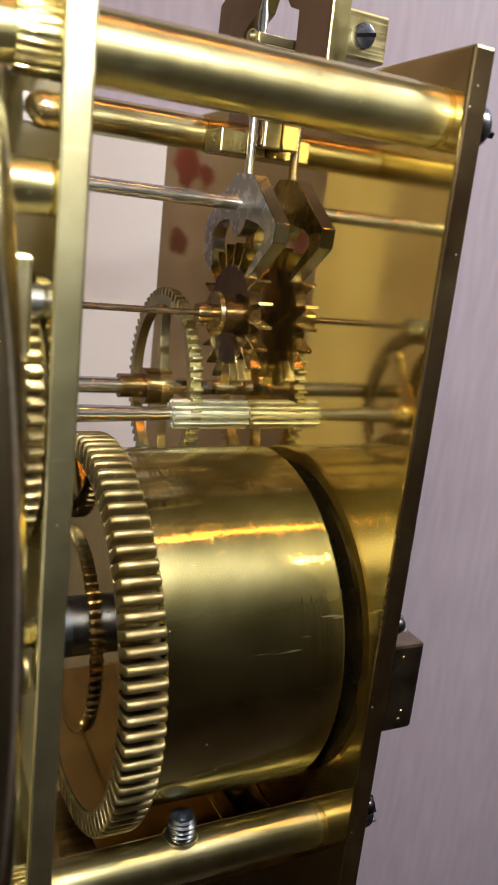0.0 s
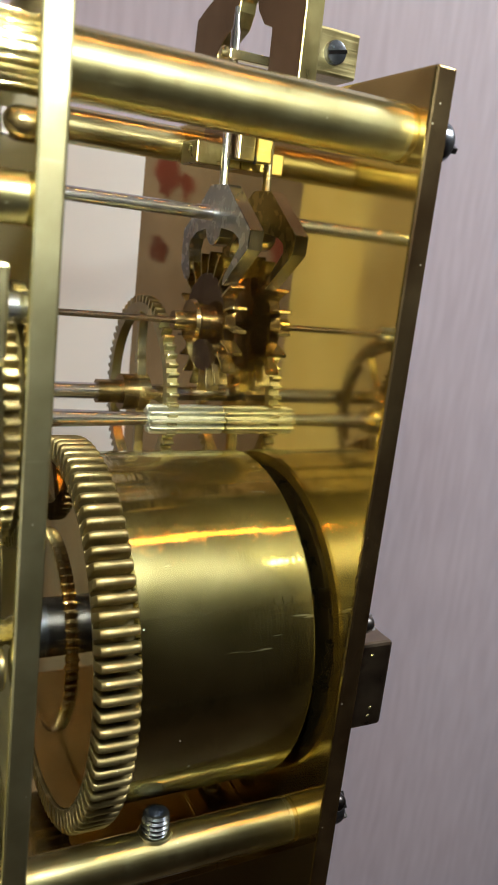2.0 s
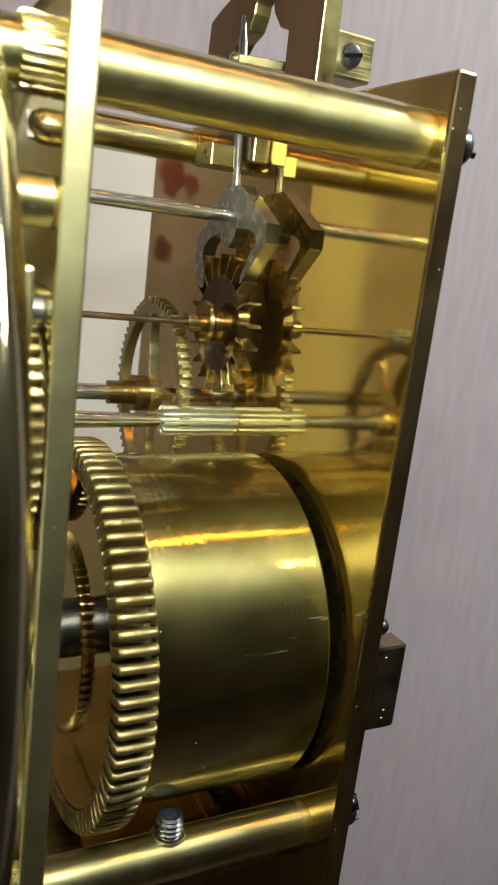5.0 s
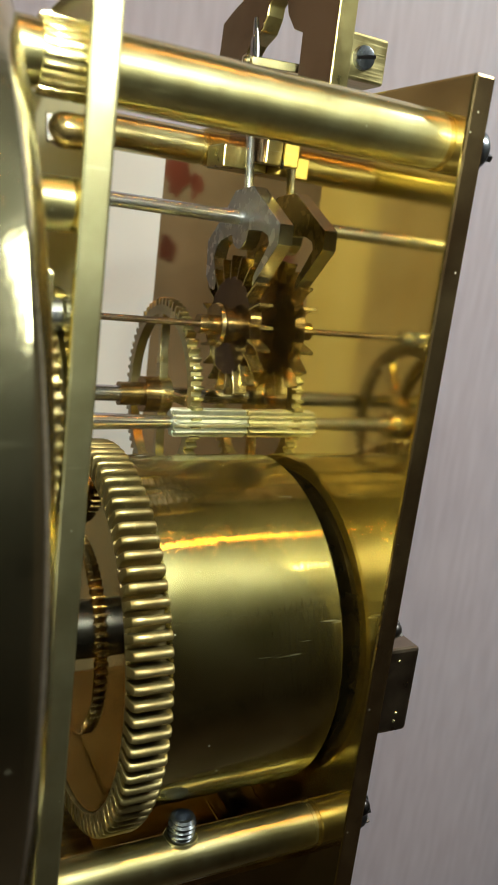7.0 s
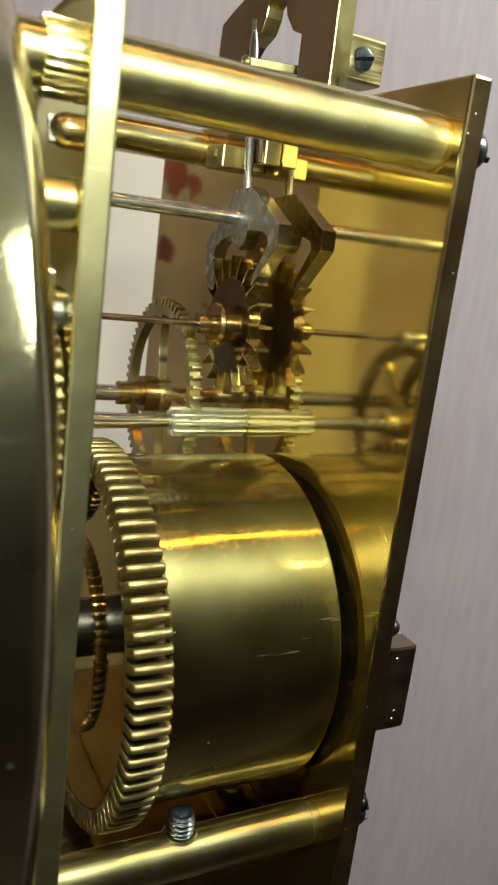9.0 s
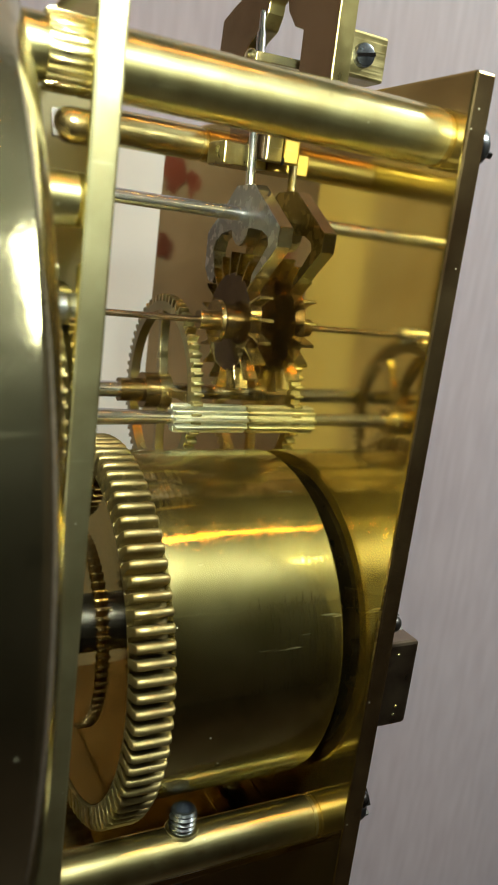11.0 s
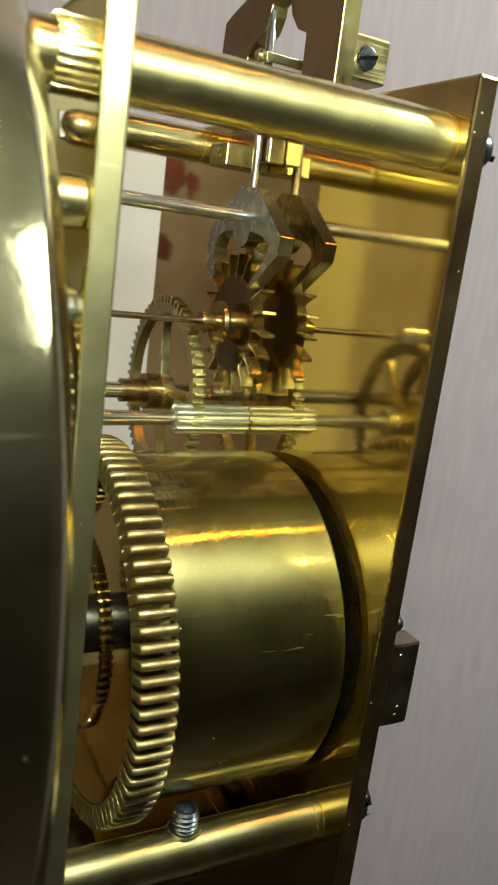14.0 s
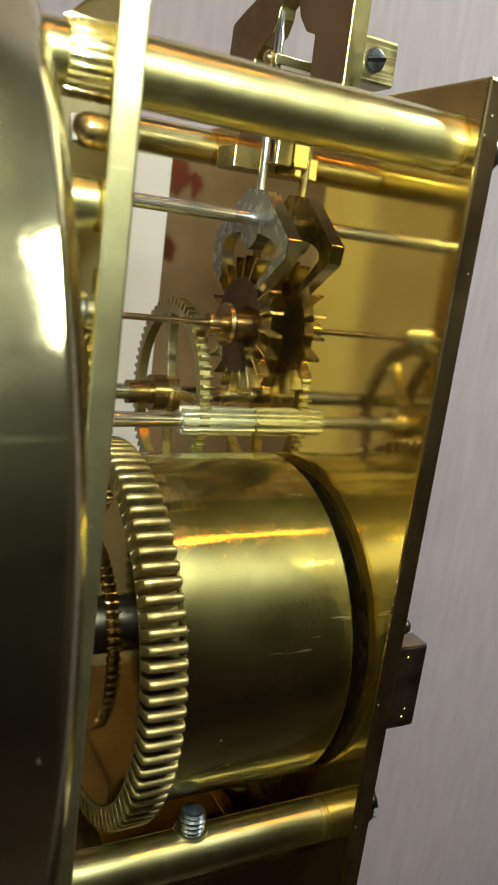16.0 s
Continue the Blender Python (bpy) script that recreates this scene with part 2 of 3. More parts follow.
def box(lo, hi, edge=0.0, bm=None):
    return slab([(lo[1], lo[2]), (hi[1], lo[2]), (hi[1], hi[2]), (lo[1], hi[2])], lo[0], hi[0], edge, bm)


def ring(outer, inner, x0, x1, bm=None):
    """A flat ring between two closed curves with as many points, thickened along x."""
    bm = bm or bmesh.new()
    n = len(outer)
    grid = [[bm.verts.new((x, y, z)) for y, z in c] for x, c in ((x0, outer), (x1, outer), (x1, inner), (x0, inner))]
    for k in range(n):
        j = (k + 1) % n
        for a, b in zip(grid, grid[1:] + grid[:1]):
            bm.faces.new((a[k], b[k], b[j], a[j]))
    return bm


def gear_ring(n, tip, root, x0, x1, cy, cz, rim, turn=0.0, soft=0.4, shape=None):
    """A toothed ring whose teeth are rounded off at both ends."""
    shape = shape or ((0.0, 0), (0.28, 0), (0.285, 0.55), (0.32, 0.82), (0.40, 0.97), (0.5, 1), (0.60, 0.97), (0.68, 0.82), (0.715, 0.55), (0.72, 0))
    bm = bmesh.new()
    sections = [(x0, 1.3 * soft), (x0 + 0.25 * soft, 0.5 * soft), (x0 + soft, 0), (x1 - soft, 0), (x1 - 0.25 * soft, 0.5 * soft), (x1, 1.3 * soft)]
    loops = [[bm.verts.new((x, y, z)) for y, z in toothed(n, max(tip - cut, root), root, cy, cz, turn, shape)] for x, cut in sections]
    count = len(loops[0])
    loops += [[bm.verts.new((x, y, z)) for y, z in circle(rim, count, cy, cz, turn)] for x in (x1, x0)]
    for a, b in zip(loops, loops[1:] + loops[:1]):
        for k in range(count):
            j = (k + 1) % count
            bm.faces.new((a[k], b[k], b[j], a[j]))
    return bm


def circle(r, n, cy, cz, turn=0.0):
    return [(cy + r * math.cos(turn + 2 * math.pi * k / n), cz + r * math.sin(turn + 2 * math.pi * k / n)) for k in range(n)]


def toothed(n, tip, root, cy, cz, turn=0.0, shape=((0.0, 0), (0.22, 0), (0.30, 0.75), (0.42, 1), (0.58, 1), (0.70, 0.75), (0.78, 0))):
    """The outline of a toothed wheel; shape: part of the pitch and part of the tooth's height."""
    curve = []
    for k in range(n):
        for u, h in shape:
            a, r = turn + 2 * math.pi * (k + u) / n, root + (tip - root) * h
            curve.append((cy + r * math.cos(a), cz + r * math.sin(a)))
    return curve


def crossed_wheel(name, label, n, tip, root, x0, x1, cy, cz, rim, hub, arms, turn=0.0, arm=1.6, mat=None):
    """A toothed wheel with arms between its rim and its hub."""
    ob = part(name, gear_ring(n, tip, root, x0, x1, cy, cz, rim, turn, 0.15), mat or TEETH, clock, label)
    part("hub", ring(circle(hub, 40, cy, cz), circle(hub * 0.4, 40, cy, cz), x0 - 0.2, x1 + 0.2), WHEEL, ob)
    for k in range(arms):
        a = turn + 2 * math.pi * k / arms
        c, s = math.cos(a), math.sin(a)
        w0, w1 = arm * 0.85, arm * 0.5
        pts = [(hub * 0.7, -w0), ((hub + rim) * 0.5, -w1), (rim + 0.3, -w0 * 1.1), (rim + 0.3, w0 * 1.1), ((hub + rim) * 0.5, w1), (hub * 0.7, w0)]
        part("arm", slab([(cy + c * u - s * v, cz + s * u + c * v) for u, v in pts], x0 + 0.1, x1 - 0.1, 0.12), WHEEL, ob, "", 0)
    return ob


def tube(points, r, n=12, bm=None):
    """A round wire along points."""
    bm = bm or bmesh.new()
    points = [Vector(p) for p in points]
    rings = []
    for k, p in enumerate(points):
        d = (points[min(k + 1, len(points) - 1)] - points[max(k - 1, 0)]).normalized()
        s = d.orthogonal().normalized() if k == 0 else (side - d * side.dot(d)).normalized()
        side = s
        u = d.cross(s)
        rings.append([bm.verts.new(p + r * (math.cos(2 * math.pi * j / n) * s + math.sin(2 * math.pi * j / n) * u)) for j in range(n)])
    for a, b in zip(rings, rings[1:]):
        for j in range(n):
            bm.faces.new((a[j], a[(j + 1) % n], b[(j + 1) % n], b[j]))
    bm.faces.new(rings[0]), bm.faces.new(rings[-1])
    return bm


def slotted_screw(name, x0, x1, r, cy, cz, parent, mat, slot=0.35, label=""):
    """A domed screw head on an axis along x, with a slot across it; x1 is its crown."""
    d = 1 if x1 > x0 else -1
    h = abs(x1 - x0)
    top = min(0.65 * h, 1.5)
    rows = [(x0, 0), (x0, r), (x1 - d * top, r)] + [(x1 - d * top * (1 - math.sin(t)), r * math.cos(t)) for t in (0.35, 0.7, 1.0, 1.25)] + [(x1, 0)]
    ob = part(name, lathe(rows, cy, cz, 32), mat, parent, label)
    a = slot
    c, s = math.cos(a), math.sin(a)
    line = [(-r * 0.8, -r * 0.14), (r * 0.8, -r * 0.14), (r * 0.8, r * 0.14), (-r * 0.8, r * 0.14)]
    part("slot", slab([(cy + c * u - s * v, cz + s * u + c * v) for u, v in line], x1 - d * 0.8, x1 + d * 0.03), DARK_STEEL_AND_SHADE, ob)
    return ob


# ---- the room ----
def room_box(name, lo, hi, mat, label, category, edge=0.0):
    bm = box([v / MM for v in lo], [v / MM for v in hi], edge / MM)
    ob = part(name, bm, mat)
    return tagged(ob, label, category, kind="structure")


room_box("wall_north", (-2.5, 0.36, 0.0), (1.6, 0.46, 2.6), LAVENDER, "lavender painted wall with faint vertical brush streaks", "wall")
room_box("wall_south", (-2.5, -2.6, 0.0), (1.6, -2.5, 2.6), ROOM, "unseen wall behind the viewer, dimness put into its colour", "wall")
room_box("wall_west", (-2.6, -2.6, 0.0), (-2.5, 0.46, 2.6), ROOM, "unseen side wall, dimness put into its colour", "wall")
room_box("wall_east", (1.6, -2.6, 0.0), (1.7, 0.46, 2.6), ROOM, "unseen side wall, dimness put into its colour", "wall")
room_box("floor", (-2.6, -2.6, -0.1), (1.7, 0.46, 0.0), WOOD, "unseen wooden floor, dimness put into its colour", "floor")
room_box("ceiling", (-2.6, -2.6, 2.6), (1.7, 0.46, 2.7), ROOM, "unseen ceiling, dimness put into its colour", "ceiling")

# ---- the clock movement ----
clock = new("clock_movement")
clock.location = (0, 0, BASE)
tagged(clock, "brass skeleton clock movement between two polished plates with steel arbors", "clock movement")
W, THICK, NEAR, FAR, TOP, LOW, MID = 38.96, 2.85, -28.35, 66.0, 76.7, -70.0, 15.65

plate_outline = [(NEAR, LOW), (FAR, LOW), (FAR, TOP), (NEAR, TOP)]
part("back_plate", slab(plate_outline, W, W + THICK, 0.35), MIRROR, clock, "mirror-polished brass plate", 0, rim=EDGE)
part("front_plate", slab(plate_outline, -THICK, 0.0, 0.35), POLISHED, clock, "polished brass plate", 0, rim=PLATE)

for name, y, z, r in (("pillar", -22.8, 69.9, 3.35), ("pillar", -20.0, -24.6, 3.2), ("pillar", 47.0, 73.2, 3.2)):
    rows = [(0, 0), (0, r * 0.94), (0.25, r), (W - 0.7, r), (W - 0.5, r * 0.95), (W, r * 0.95), (W, 0)]
    pil = part(name, lathe(rows, y, z, 64), PILLAR, clock, "turned brass pillar")
    slotted_screw("pillar_screw", W + THICK, W + THICK + (4.8 if z > 0 else 7.0), 2.4, y, z, pil, ZINC, 0.5)
    if y > 0:
        slotted_screw("pillar_screw", -THICK, -THICK - 3.4, 2.5, y, z, pil, BRONZE, 1.2)
    else:
        part("dial_post", lathe([(-THICK, 0), (-THICK, 2.6), (-4.0, 2.9), (-9.4, 2.9), (-9.8, 2.6), (-9.8, 0)], y, z, 40), PILLAR, pil)
        part("knurled_nut", gear_ring(26, 3.5, 3.2, -6.2, -THICK, y, z, 2.7, 0, 0.3), WHEEL, pil, "knurled brass nut")

# polished seat plate under the barrel, in two leaves with a joint between them
for lo, hi in ((0.05, 30.6), (30.75, W - 0.05)):
    part("seat_plate", box((lo, -16.5, -34.0), (hi, 40.0, -31.0), 0.25), SEAT, clock, "browned polished brass seat plate", 0)
for x, y in ((25.0, 0.0), (35.6, -2.6)):
    bm = lathe([(0, 0), (0, 1.5), (0.5, 1.4), (0.8, 0.9), (0.9, 0)], 0, 0, 24)
    bm.transform(Matrix.Translation((x, y, -31.02)) @ Matrix(((0, 0, 1, 0), (0, 1, 0, 0), (1, 0, 0, 0), (0, 0, 0, 1))))
    part("seat_screw", bm, STEEL if x < 30 else WHEEL, clock)

# barrel and great wheel
GW = 87
bar = [(0.5 - 0.28 * math.cos(math.pi * k / 10), 0.83 + 0.17 * math.sin(math.pi * k / 10)) for k in range(11)]
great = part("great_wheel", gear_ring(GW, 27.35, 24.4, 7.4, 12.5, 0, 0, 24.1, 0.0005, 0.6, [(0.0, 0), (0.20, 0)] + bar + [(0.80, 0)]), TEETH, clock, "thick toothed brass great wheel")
part("web", lathe([(7.75, 2.0), (7.75, 23.9), (7.95, 24.15), (11.8, 24.15), (11.8, 2.0)], 0, 0, 128), WEB, great, "mirror-polished brass web of the wheel, dark reflection in its colour")
barrel = part("barrel", lathe([(12.5, 0), (12.5, 24.4), (13.0, 25), (W - 2.3, 25), (W - 1.9, 24.7), (W - 1.9, 23.2), (W - 2.6, 23.0), (W - 2.6, 0)], 0, 0, 192), BARREL, clock, "scratched brass spring barrel")
# shade between barrel and back plate is put into the cap's black
part("cap", lathe([(W - 2.58, 0), (W - 2.58, 22.6), (W - 1.7, 22.4), (W - 1.6, 22.1), (W - 1.6, 0)], 0, 0, 192), DARK_STEEL_AND_SHADE, barrel, "end cap coloured black for the shade in the gap")
part("barrel_arbor", rod(0, 7.8, 4.2, 0, 0, 48), ZINC, clock, "thick steel barrel arbor")
ratchet = part("ratchet_wheel", gear_ring(72, 14.2, 13.2, 6.9, 7.74, 0, 0, 12.2, 0, 0.12, ((0, 0), (0.1, 1), (0.3, 1), (0.85, 0))), WEB, clock, "brass ratchet wheel, dark reflection in its colour", rim=BRONZE)
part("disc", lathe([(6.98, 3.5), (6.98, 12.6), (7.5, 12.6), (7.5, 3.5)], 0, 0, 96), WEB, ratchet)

# centre arbor with its long pinion
PY, PZ = 15.5, 26.95
part("centre_arbor", lathe([(0, 0), (0, 1.5), (8, 1.5), (24.8, 1.05), (25.6, 1.05), (25.6, 0)], PY, PZ, 32), STEEL, clock, "tapered steel arbor")
part("centre_pinion", gear_ring(10, 2.45, 1.45, 25.6, W - 0.1, PY, PZ, 0.3, 0.25, 0.35), PINION, clock, "long cut steel pinion")

crossed_wheel("centre_wheel", "crossed-out brass centre wheel", 72, 15.6, 14.4, 4.2, 5.8, PY, PZ, 13.0, 3.2, 4, 0.9)
part("bush", lathe([(6.0, 1.2), (6.0, 2.4), (9.2, 2.4), (9.5, 2.1), (9.5, 1.0)], PY, PZ, 32), WHEEL, clock)

# third wheel
TY, TZ = 31.0, 28.3
third = crossed_wheel("third_wheel", "crossed-out toothed brass wheel", 64, 17.3, 16.0, 28.6, 30.4, TY, TZ, 14.4, 3.4, 4, 1.45, 1.3, PLATE)
part("collet", lathe([(21.5, 1.2), (21.5, 2.1), (25.8, 2.1), (25.8, 3.2), (28.4, 3.2), (28.4, 1.2)], TY, TZ, 40), BRONZE, third)
part("third_arbor", rod(0, W, 1.45, TY, TZ), STEEL, clock, "polished steel arbor")

# escape wheel
EY, EZ = 15.65, 43.1


def escape_wheel():
    n = 20
    ob = part("escape_wheel", lathe([(34.0, 1.0), (34.0, 7.75), (34.12, 7.9), (35.9, 7.9), (36.0, 7.75), (36.0, 1.0)], 0, 0, 96), ESCAPE, clock, "spiky brass escape wheel, disc coloured dark and teeth coloured lit")
    club = [(7.5, -0.36), (8.3, -0.20), (10.0, -0.08), (11.2, 0.10), (11.2, 0.62), (10.6, 0.40), (9.3, 0.14), (8.2, 0.16), (7.5, 0.28)]
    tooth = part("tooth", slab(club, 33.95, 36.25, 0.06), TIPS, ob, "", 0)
    for k in range(1, n):
        other = new("tooth", tooth.data)
        other.parent = ob
        other.matrix_basis = pose(0, 0, 0, 360 * k / n)
    part("collet", lathe([(28.6, 0.5), (28.6, 1.45), (28.8, 1.55), (31.4, 1.55), (31.4, 3.4), (32.0, 3.6), (32.4, 3.4), (32.6, 2.8), (34.05, 2.8), (34.05, 0.5)], 0, 0, 40), BRONZE, ob)
    part("arbor", rod(0, W, 0.52, 0, 0, 20), BLUED, ob)
    part("escape_pinion", ring(toothed(8, 1.5, 0.9, 0, 0), circle(0.3, 56, 0, 0), 3, 9), STEEL, ob)
    ob.location = (0, EY * MM, EZ * MM)
    return ob


escape = escape_wheel()

# pallets on their arbor
AY, AZ = 15.65, 60.1


def pallets():
    outline = [(2.1, 4.6), (-3.9, 4.2), (-13.1, -2.8), (-12.7, -5.6), (-4.9, -11.0), (-5.3, -9.4), (-9.8, -5.2), (-9.4, -4.0), (-7.4, -3.0), (-3.0, -2.3), (-2.4, -3.7), (-1.2, -4.6), (0, -4.9), (1.2, -4.6), (2.4, -3.7), (3.0, -2.3), (7.0, -2.7), (8.8, -3.6), (9.6, -5.2), (8.4, -9.4), (9.0, -10.7), (10.8, -10.2), (12.6, -8.0), (12.4, -2.1), (7.2, 0.9)]
    ob = part("anchor_pallet", slab(outline, 34.0, 36.4, 0.15), GREY_STEEL, clock, "ground steel anchor pallet", 0, rim=STEEL)
    part("pallet_arbor", rod(0, W, 1.1, 0, 0, 28), SATIN, ob)
    part("arbor_thread", lathe([(30.6, 0.9)] + [(30.7 + 0.3 * k + d, r) for k in range(10) for d, r in ((0, 1.18), (0.15, 1.08))] + [(33.9, 0.9)], 0, 0, 28), STEEL, ob)
    pin = part("crutch_rod", lathe([(3.5, 0), (3.5, 0.72), (27.0, 0.72), (27.6, 0.5), (30.3, 0.4), (30.6, 0)], 0, 0, 20), STEEL, ob)
    pin.matrix_basis = pose(35.2 * MM, 0, 0, 0, -90, 0)
    ob.location = (0, AY * MM, AZ * MM)
    return ob


anchor = pallets()

# suspension gate above the back plate
foot = part("bridge_foot", box((31.2, 18.4, 67.5), (W - 0.01, 25.0, 71.0), 0.25), OLIVE, clock, "brass foot of the suspension bridge", 0)
part("pin_hole", lathe([(W - 0.06, 0), (W - 0.06, 0.6), (W + 0.2, 0.6), (W + 0.2, 0)], 13.4, 68.7, 16), DARK_STEEL_AND_SHADE, foot)
gate_right = [(-2.8, 71), (6.4, 71), (6.7, 85.8), (9.4, 86.7), (11.7, 89), (12.7, 91.5), (12.7, 104), (-2.5, 104)]
gate_left = [(27.8, 69.5), (13.4, 68.4), (13.4, 72.2), (20.0, 73.4), (20.0, 78.5), (25.3, 78.5), (25.3, 85.3), (23.1, 87.0), (19.9, 88.2), (18.6, 90.3), (18.3, 91.8), (16, 93), (16, 104), (24, 104), (24, 97), (27.2, 94.6), (31.6, 93.4), (35.3, 92.1), (35.7, 86.5), (35.7, 78.5), (27.8, 78.5), (27.8, 73.4)]
gate = part("suspension_bridge", slab(gate_right, 36.0, W - 0.01, 0.3), BRIDGE, clock, "shaped brass suspension bridge", 0, rim=OLIVE)
part("upright", slab(gate_left, 36.0, W - 0.01, 0.3), BRIDGE, gate, "", 0, rim=OLIVE)
bracket = part("suspension_bracket", box((43.5, 8.8, 82.0), (52.3, 20.0, 88.6), 0.4), BRUSHED, clock, "brushed brass bracket", 0)
head = [(8.85, 0), (8.85, 1.75), (8.1, 1.75), (7.85, 1.6), (7.75, 1.2), (7.7, 0)]
turn_y = Matrix(((0, 1, 0, 0), (1, 0, 0, 0), (0, 0, 1, 0), (0, 0, 0, 1)))
bm = lathe(head, 0, 0, 32)
bm.transform(Matrix.Translation((47.9, 0, 85.2)) @ turn_y)
bracket_screw = part("bracket_screw", bm, ZINC, bracket, "slotted steel screw")
bm = box((-1.68, 7.66, -0.25), (1.68, 8.0, 0.25))
bm.transform(Matrix.Translation((47.9, 0, 85.2)) @ pose(0, 0, 0, 0, -12, 0))
part("slot", bm, DARK_STEEL_AND_SHADE, bracket_screw)

FX, FY, FZ = 46.0, 15.65, 83.4


def fork():
    bm = box((-12.2, -0.75, -0.7), (0, 0.75, 0.7), 0.15)
    ob = part("crutch_fork", bm, WHEEL, clock, "thin brass fork round the crutch pin", 0)
    part("fork_end", lathe([(-13.6, 0), (-13.5, 0.6), (-13.0, 1.0), (-12.5, 1.0), (-12.0, 0.6), (-12.0, 0)], 0, 0, 24), WHEEL, ob)
    ob.location = (FX * MM, FY * MM, FZ * MM)
    return ob


crutch = fork()

# screws behind the back plate
for z, r, out in ((8.8, 1.3, 3.0), (-18.6, 1.4, 3.0)):
    slotted_screw("plate_screw", W + THICK, W + THICK + out, r, -25.4, z, clock, DARK_STEEL_AND_SHADE, 0.9)

# mounting block, set screw
block = part("mounting_block", slab([(-26.7, -6.3), (6, -6.3), (6, 6.4), (-26.7, 6.4)], W + THICK, 47.8, 0.5), BLOCK, clock, "dark browned brass mounting block", 0)
for x, z in ((45.6, -3.4), (45.4, -4.6), (44.6, 4.6)):
    bm = lathe([(0, 0), (0, 0.28), (0.15, 0.2), (0.2, 0)], 0, 0, 12)
    bm.transform(Matrix.Translation((x, -26.65, z)) @ turn_y @ Matrix.Diagonal((-1, 1, 1, 1)))
    part("pin", bm, PLATE, block)


def set_screw():
    rows = [(0, 0), (0, 1.6)]
    for k in range(8):
        rows += [(0.35 + 0.72 * k, 1.88), (0.55 + 0.72 * k, 1.88), (0.85 + 0.72 * k, 1.6), (0.98 + 0.72 * k, 1.6)]
    rows += [(6.2, 1.76), (6.5, 1.5), (6.5, 1.1), (5.0, 1.0), (5.0, 0)]
    bm = lathe(rows, 0, 0, 30)
    bm.transform(Matrix.Translation((18.7, -19.6, -24.9)) @ Matrix(((0, 0, 1, 0), (0, 1, 0, 0), (1, 0, 0, 0), (0, 0, 0, 1))))
    sink = bmesh.new()
    bmesh.ops.create_cone(sink, cap_ends=True, segments=36, radius1=2.4, radius2=2.2, depth=0.3)
    sink.transform(Matrix.Translation((18.7, -19.6, -21.5)))
    screw = part("set_screw", bm, ZINC, clock, "threaded zinc-plated set screw with hex socket", 20)
    part("spot_face", sink, PILLAR, screw)
    return screw


set_screw()

# wheels and posts between the front plate and the dial
crossed_wheel("intermediate_wheel", "toothed brass wheel before the front plate", 60, 14.6, 13.4, -4.7, -3.3, -15.5, 34.5, 11.6, 3.0, 4, 0.3)
part("dial_post", rod(-9.8, -THICK, 2.5, -25.0, 57.2, 40), PILLAR, clock)
slotted_screw("plate_screw", -THICK, -THICK - 2.4, 1.6, -24.4, 63.7, clock, BRONZE, 1.2, "domed coppery screw")
part("cock", box((-9.8, -27.5, 41.8), (-4.4, -21, 51.4), 0.4), WHEEL, clock, "small brass cock", 0)
part("cock_screw", rod(-4.4, -THICK, 1.6, -24.0, 47.0, 24), STEEL, clock)
part("winding_boss", rod(-9.8, -3.3, 2.3, -26.0, 9.6, 32), PILLAR, clock)
part("lever_knob", lathe([(-5.6, 0), (-5.4, 1.0), (-4.8, 1.7), (-4.0, 1.8), (-3.2, 1.5), (-THICK, 1.3), (-THICK, 0)], -24.0, 12.7, 24), WHEEL, clock)
part("lever", tube([(-6.2, -22.5, 30.0), (-6.0, -23.0, 25.5), (-5.5, -23.5, 21.0), (-4.9, -24.0, 17.0), (-4.4, -24.2, 13.4)], 0.75), DARK_STEEL_AND_SHADE, clock, "curved dark steel lever")
part("bezel", lathe([(-30, 60), (-30, 67.4), (-10.4, 67.4), (-9.8, 67.0), (-8.4, 65.6), (-8.2, 65.0), (-8.2, 64.0), (-9.8, 63.5), (-9.8, 60), (-30, 60)], 14.6, 19.6, 288), BEZEL, clock, "broad brass dial bezel")

part("dial", lathe([(-13.2, 0), (-13.2, 59.7), (-12.2, 59.7), (-12.2, 0)], 14.6, 19.6, 160), WHITE, clock, "pale dial seen from behind")

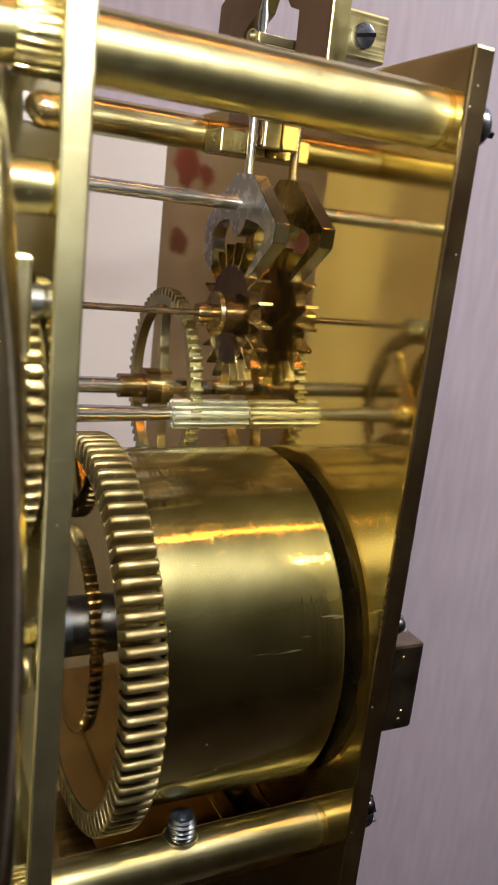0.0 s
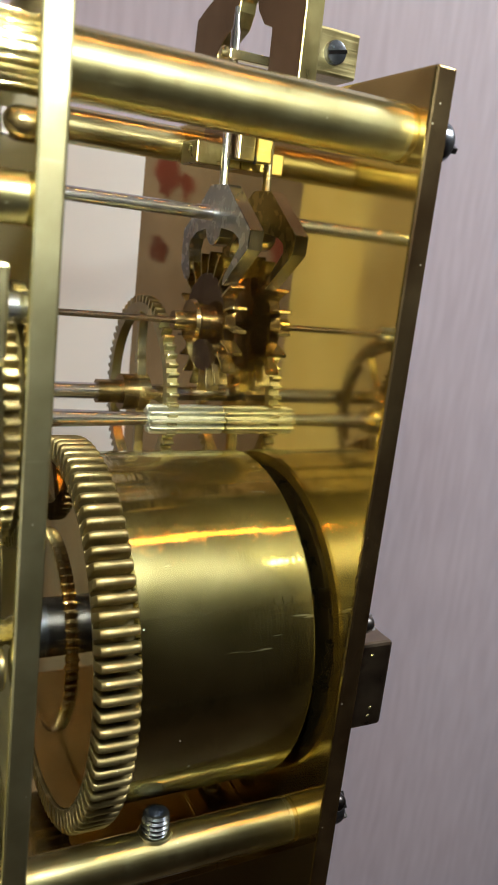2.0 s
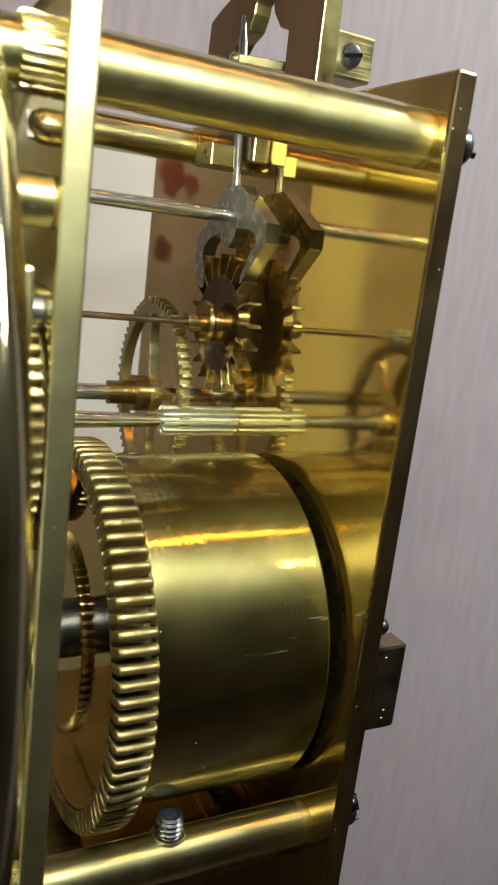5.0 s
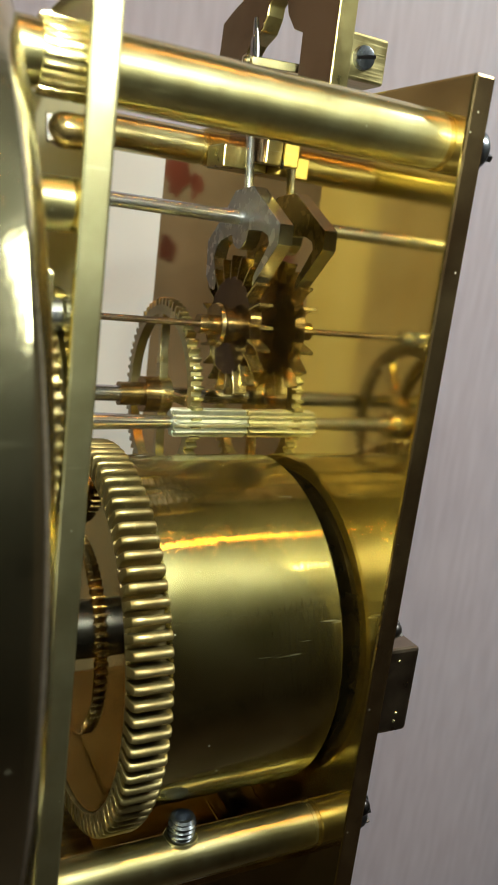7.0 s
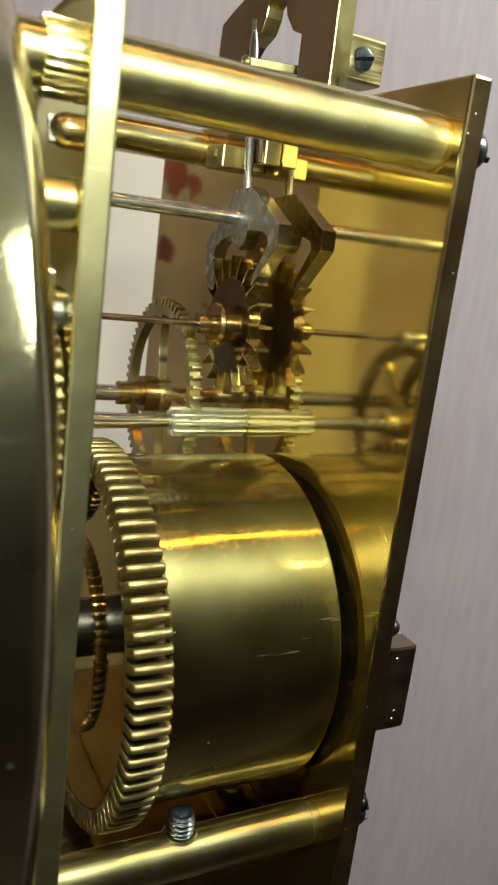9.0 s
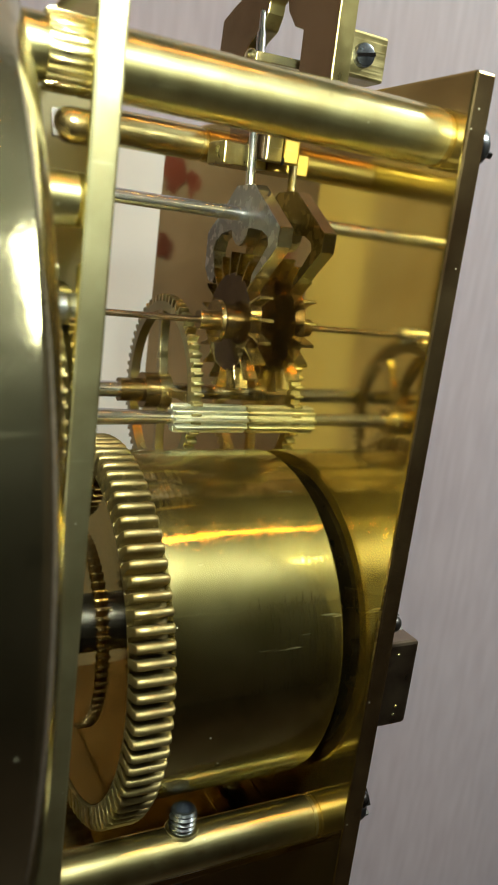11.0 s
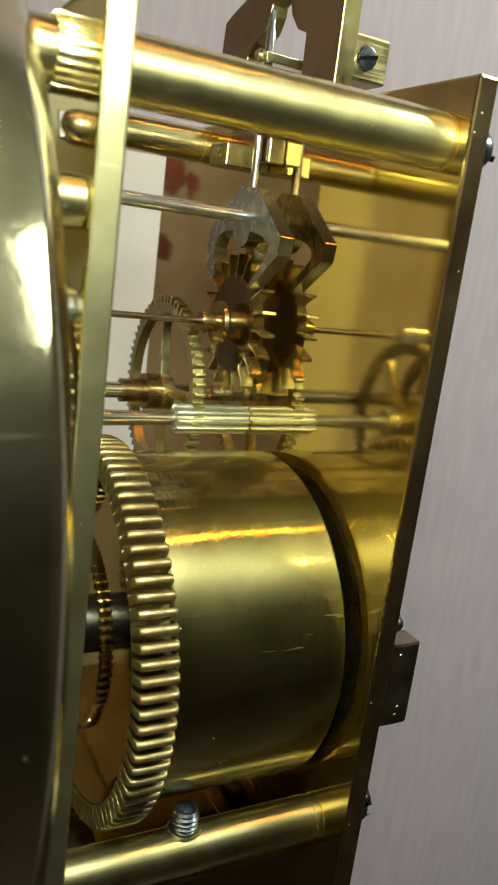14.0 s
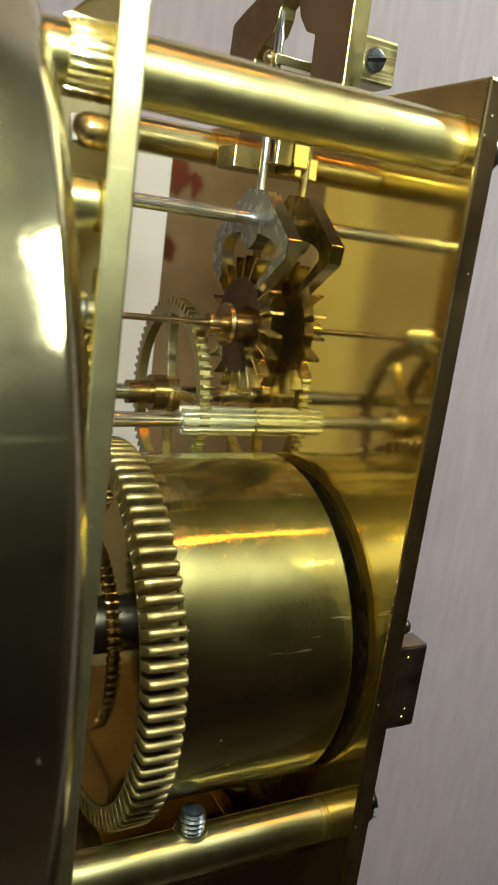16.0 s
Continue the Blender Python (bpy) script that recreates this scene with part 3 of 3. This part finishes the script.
# ---- other things ----
stand = part("test_stand", box((-2, 0, -1400), (41, 40, -70.0), 0), WOOD)
stand.location = (0, 0, BASE)
tagged(stand, "dark wooden post under the clock movement", "stand")
# added white panel stands in for a brightly lit stretch of the wall
board = part("white_panel", box((74, 335, -1400), (205, 350, 112), 1), WHITE)
board.location = (0, 0, BASE)
tagged(board, "white panel added for the brightly lit part of the lavender wall", "board")
cupboard = part("cupboard", box((-900, 280, -1400), (-30, 355, 400), 3), RED_BROWN)
cupboard.location = (0, 0, BASE)
tagged(cupboard, "dull mauve-brown cupboard with worn red patches", "cupboard")
for cx, cz, rx, rz in ((-45, 88, 9, 16), (-56, 84, 5, 9), (-44, 52, 7, 8), (-112, 60, 8, 14)):
    edge = []
    for k in range(18):
        w = 0.7 + 0.45 * noise.noise((cx + 1.7 * math.cos(k * 0.349), cz + 1.7 * math.sin(k * 0.349), 3.1))
        edge.append((cx + rx * w * math.cos(k * 0.349), cz + rz * w * math.sin(k * 0.349)))
    bm = bmesh.new()
    bm.faces.new([bm.verts.new((x, 279.4, z)) for x, z in edge])
    back = bmesh.ops.extrude_face_region(bm, geom=list(bm.faces))["geom"]
    for v in back:
        if isinstance(v, bmesh.types.BMVert):
            v.co.y += 1.0
    part("red_patch", bm, RED, cupboard, "", 0)


# crutch pin's lean away from the viewer, degrees
LEANS = [(0.0, 0.9), (0.5, 1.2), (1.0, 1.6), (1.5, 2.1), (2.0, 2.9), (2.5, 4.3), (3.0, 5.4), (3.5, 6.4), (4.5, 8.0), (6.0, 8.9), (7.0, 9.2), (8.0, 9.5), (9.0, 9.3), (10.0, 7.8), (11.5, 4.1), (12.0, 2.9), (12.5, 1.8), (13.0, 1.1), (13.5, 0.8), (14.0, 0.3), (15.0, 0.1), (16.0, 0.1)]
# escape wheel's turn, degrees
TURNS = [(0.0, 0.8), (0.5, 0.0), (1.0, -1.2), (2.0, -1.6), (2.5, -2.8), (3.5, -4.5), (5.0, -7.0), (6.0, -7.8), (7.0, -7.8), (9.0, -7.8), (10.0, -9.0), (11.5, -11.0), (12.0, -11.6), (12.5, -12.8), (13.0, -13.4), (13.3, -16.5), (13.5, -17.3), (14.0, -17.5), (14.5, -18.4), (15.0, -18.9), (16.0, -19.0)]


def motions():
    walk(escape, [(t, pose(0, EY * MM, EZ * MM, a)) for t, a in TURNS])
    walk(anchor, [(t, pose(0, AY * MM, AZ * MM, -a)) for t, a in LEANS])
    walk(crutch, [(t, pose(FX * MM, FY * MM, FZ * MM, 0, 0, -math.degrees(math.atan((23.3 * math.tan(radians(a)) - 1.0) / 10.8)))) for t, a in LEANS])


motions()
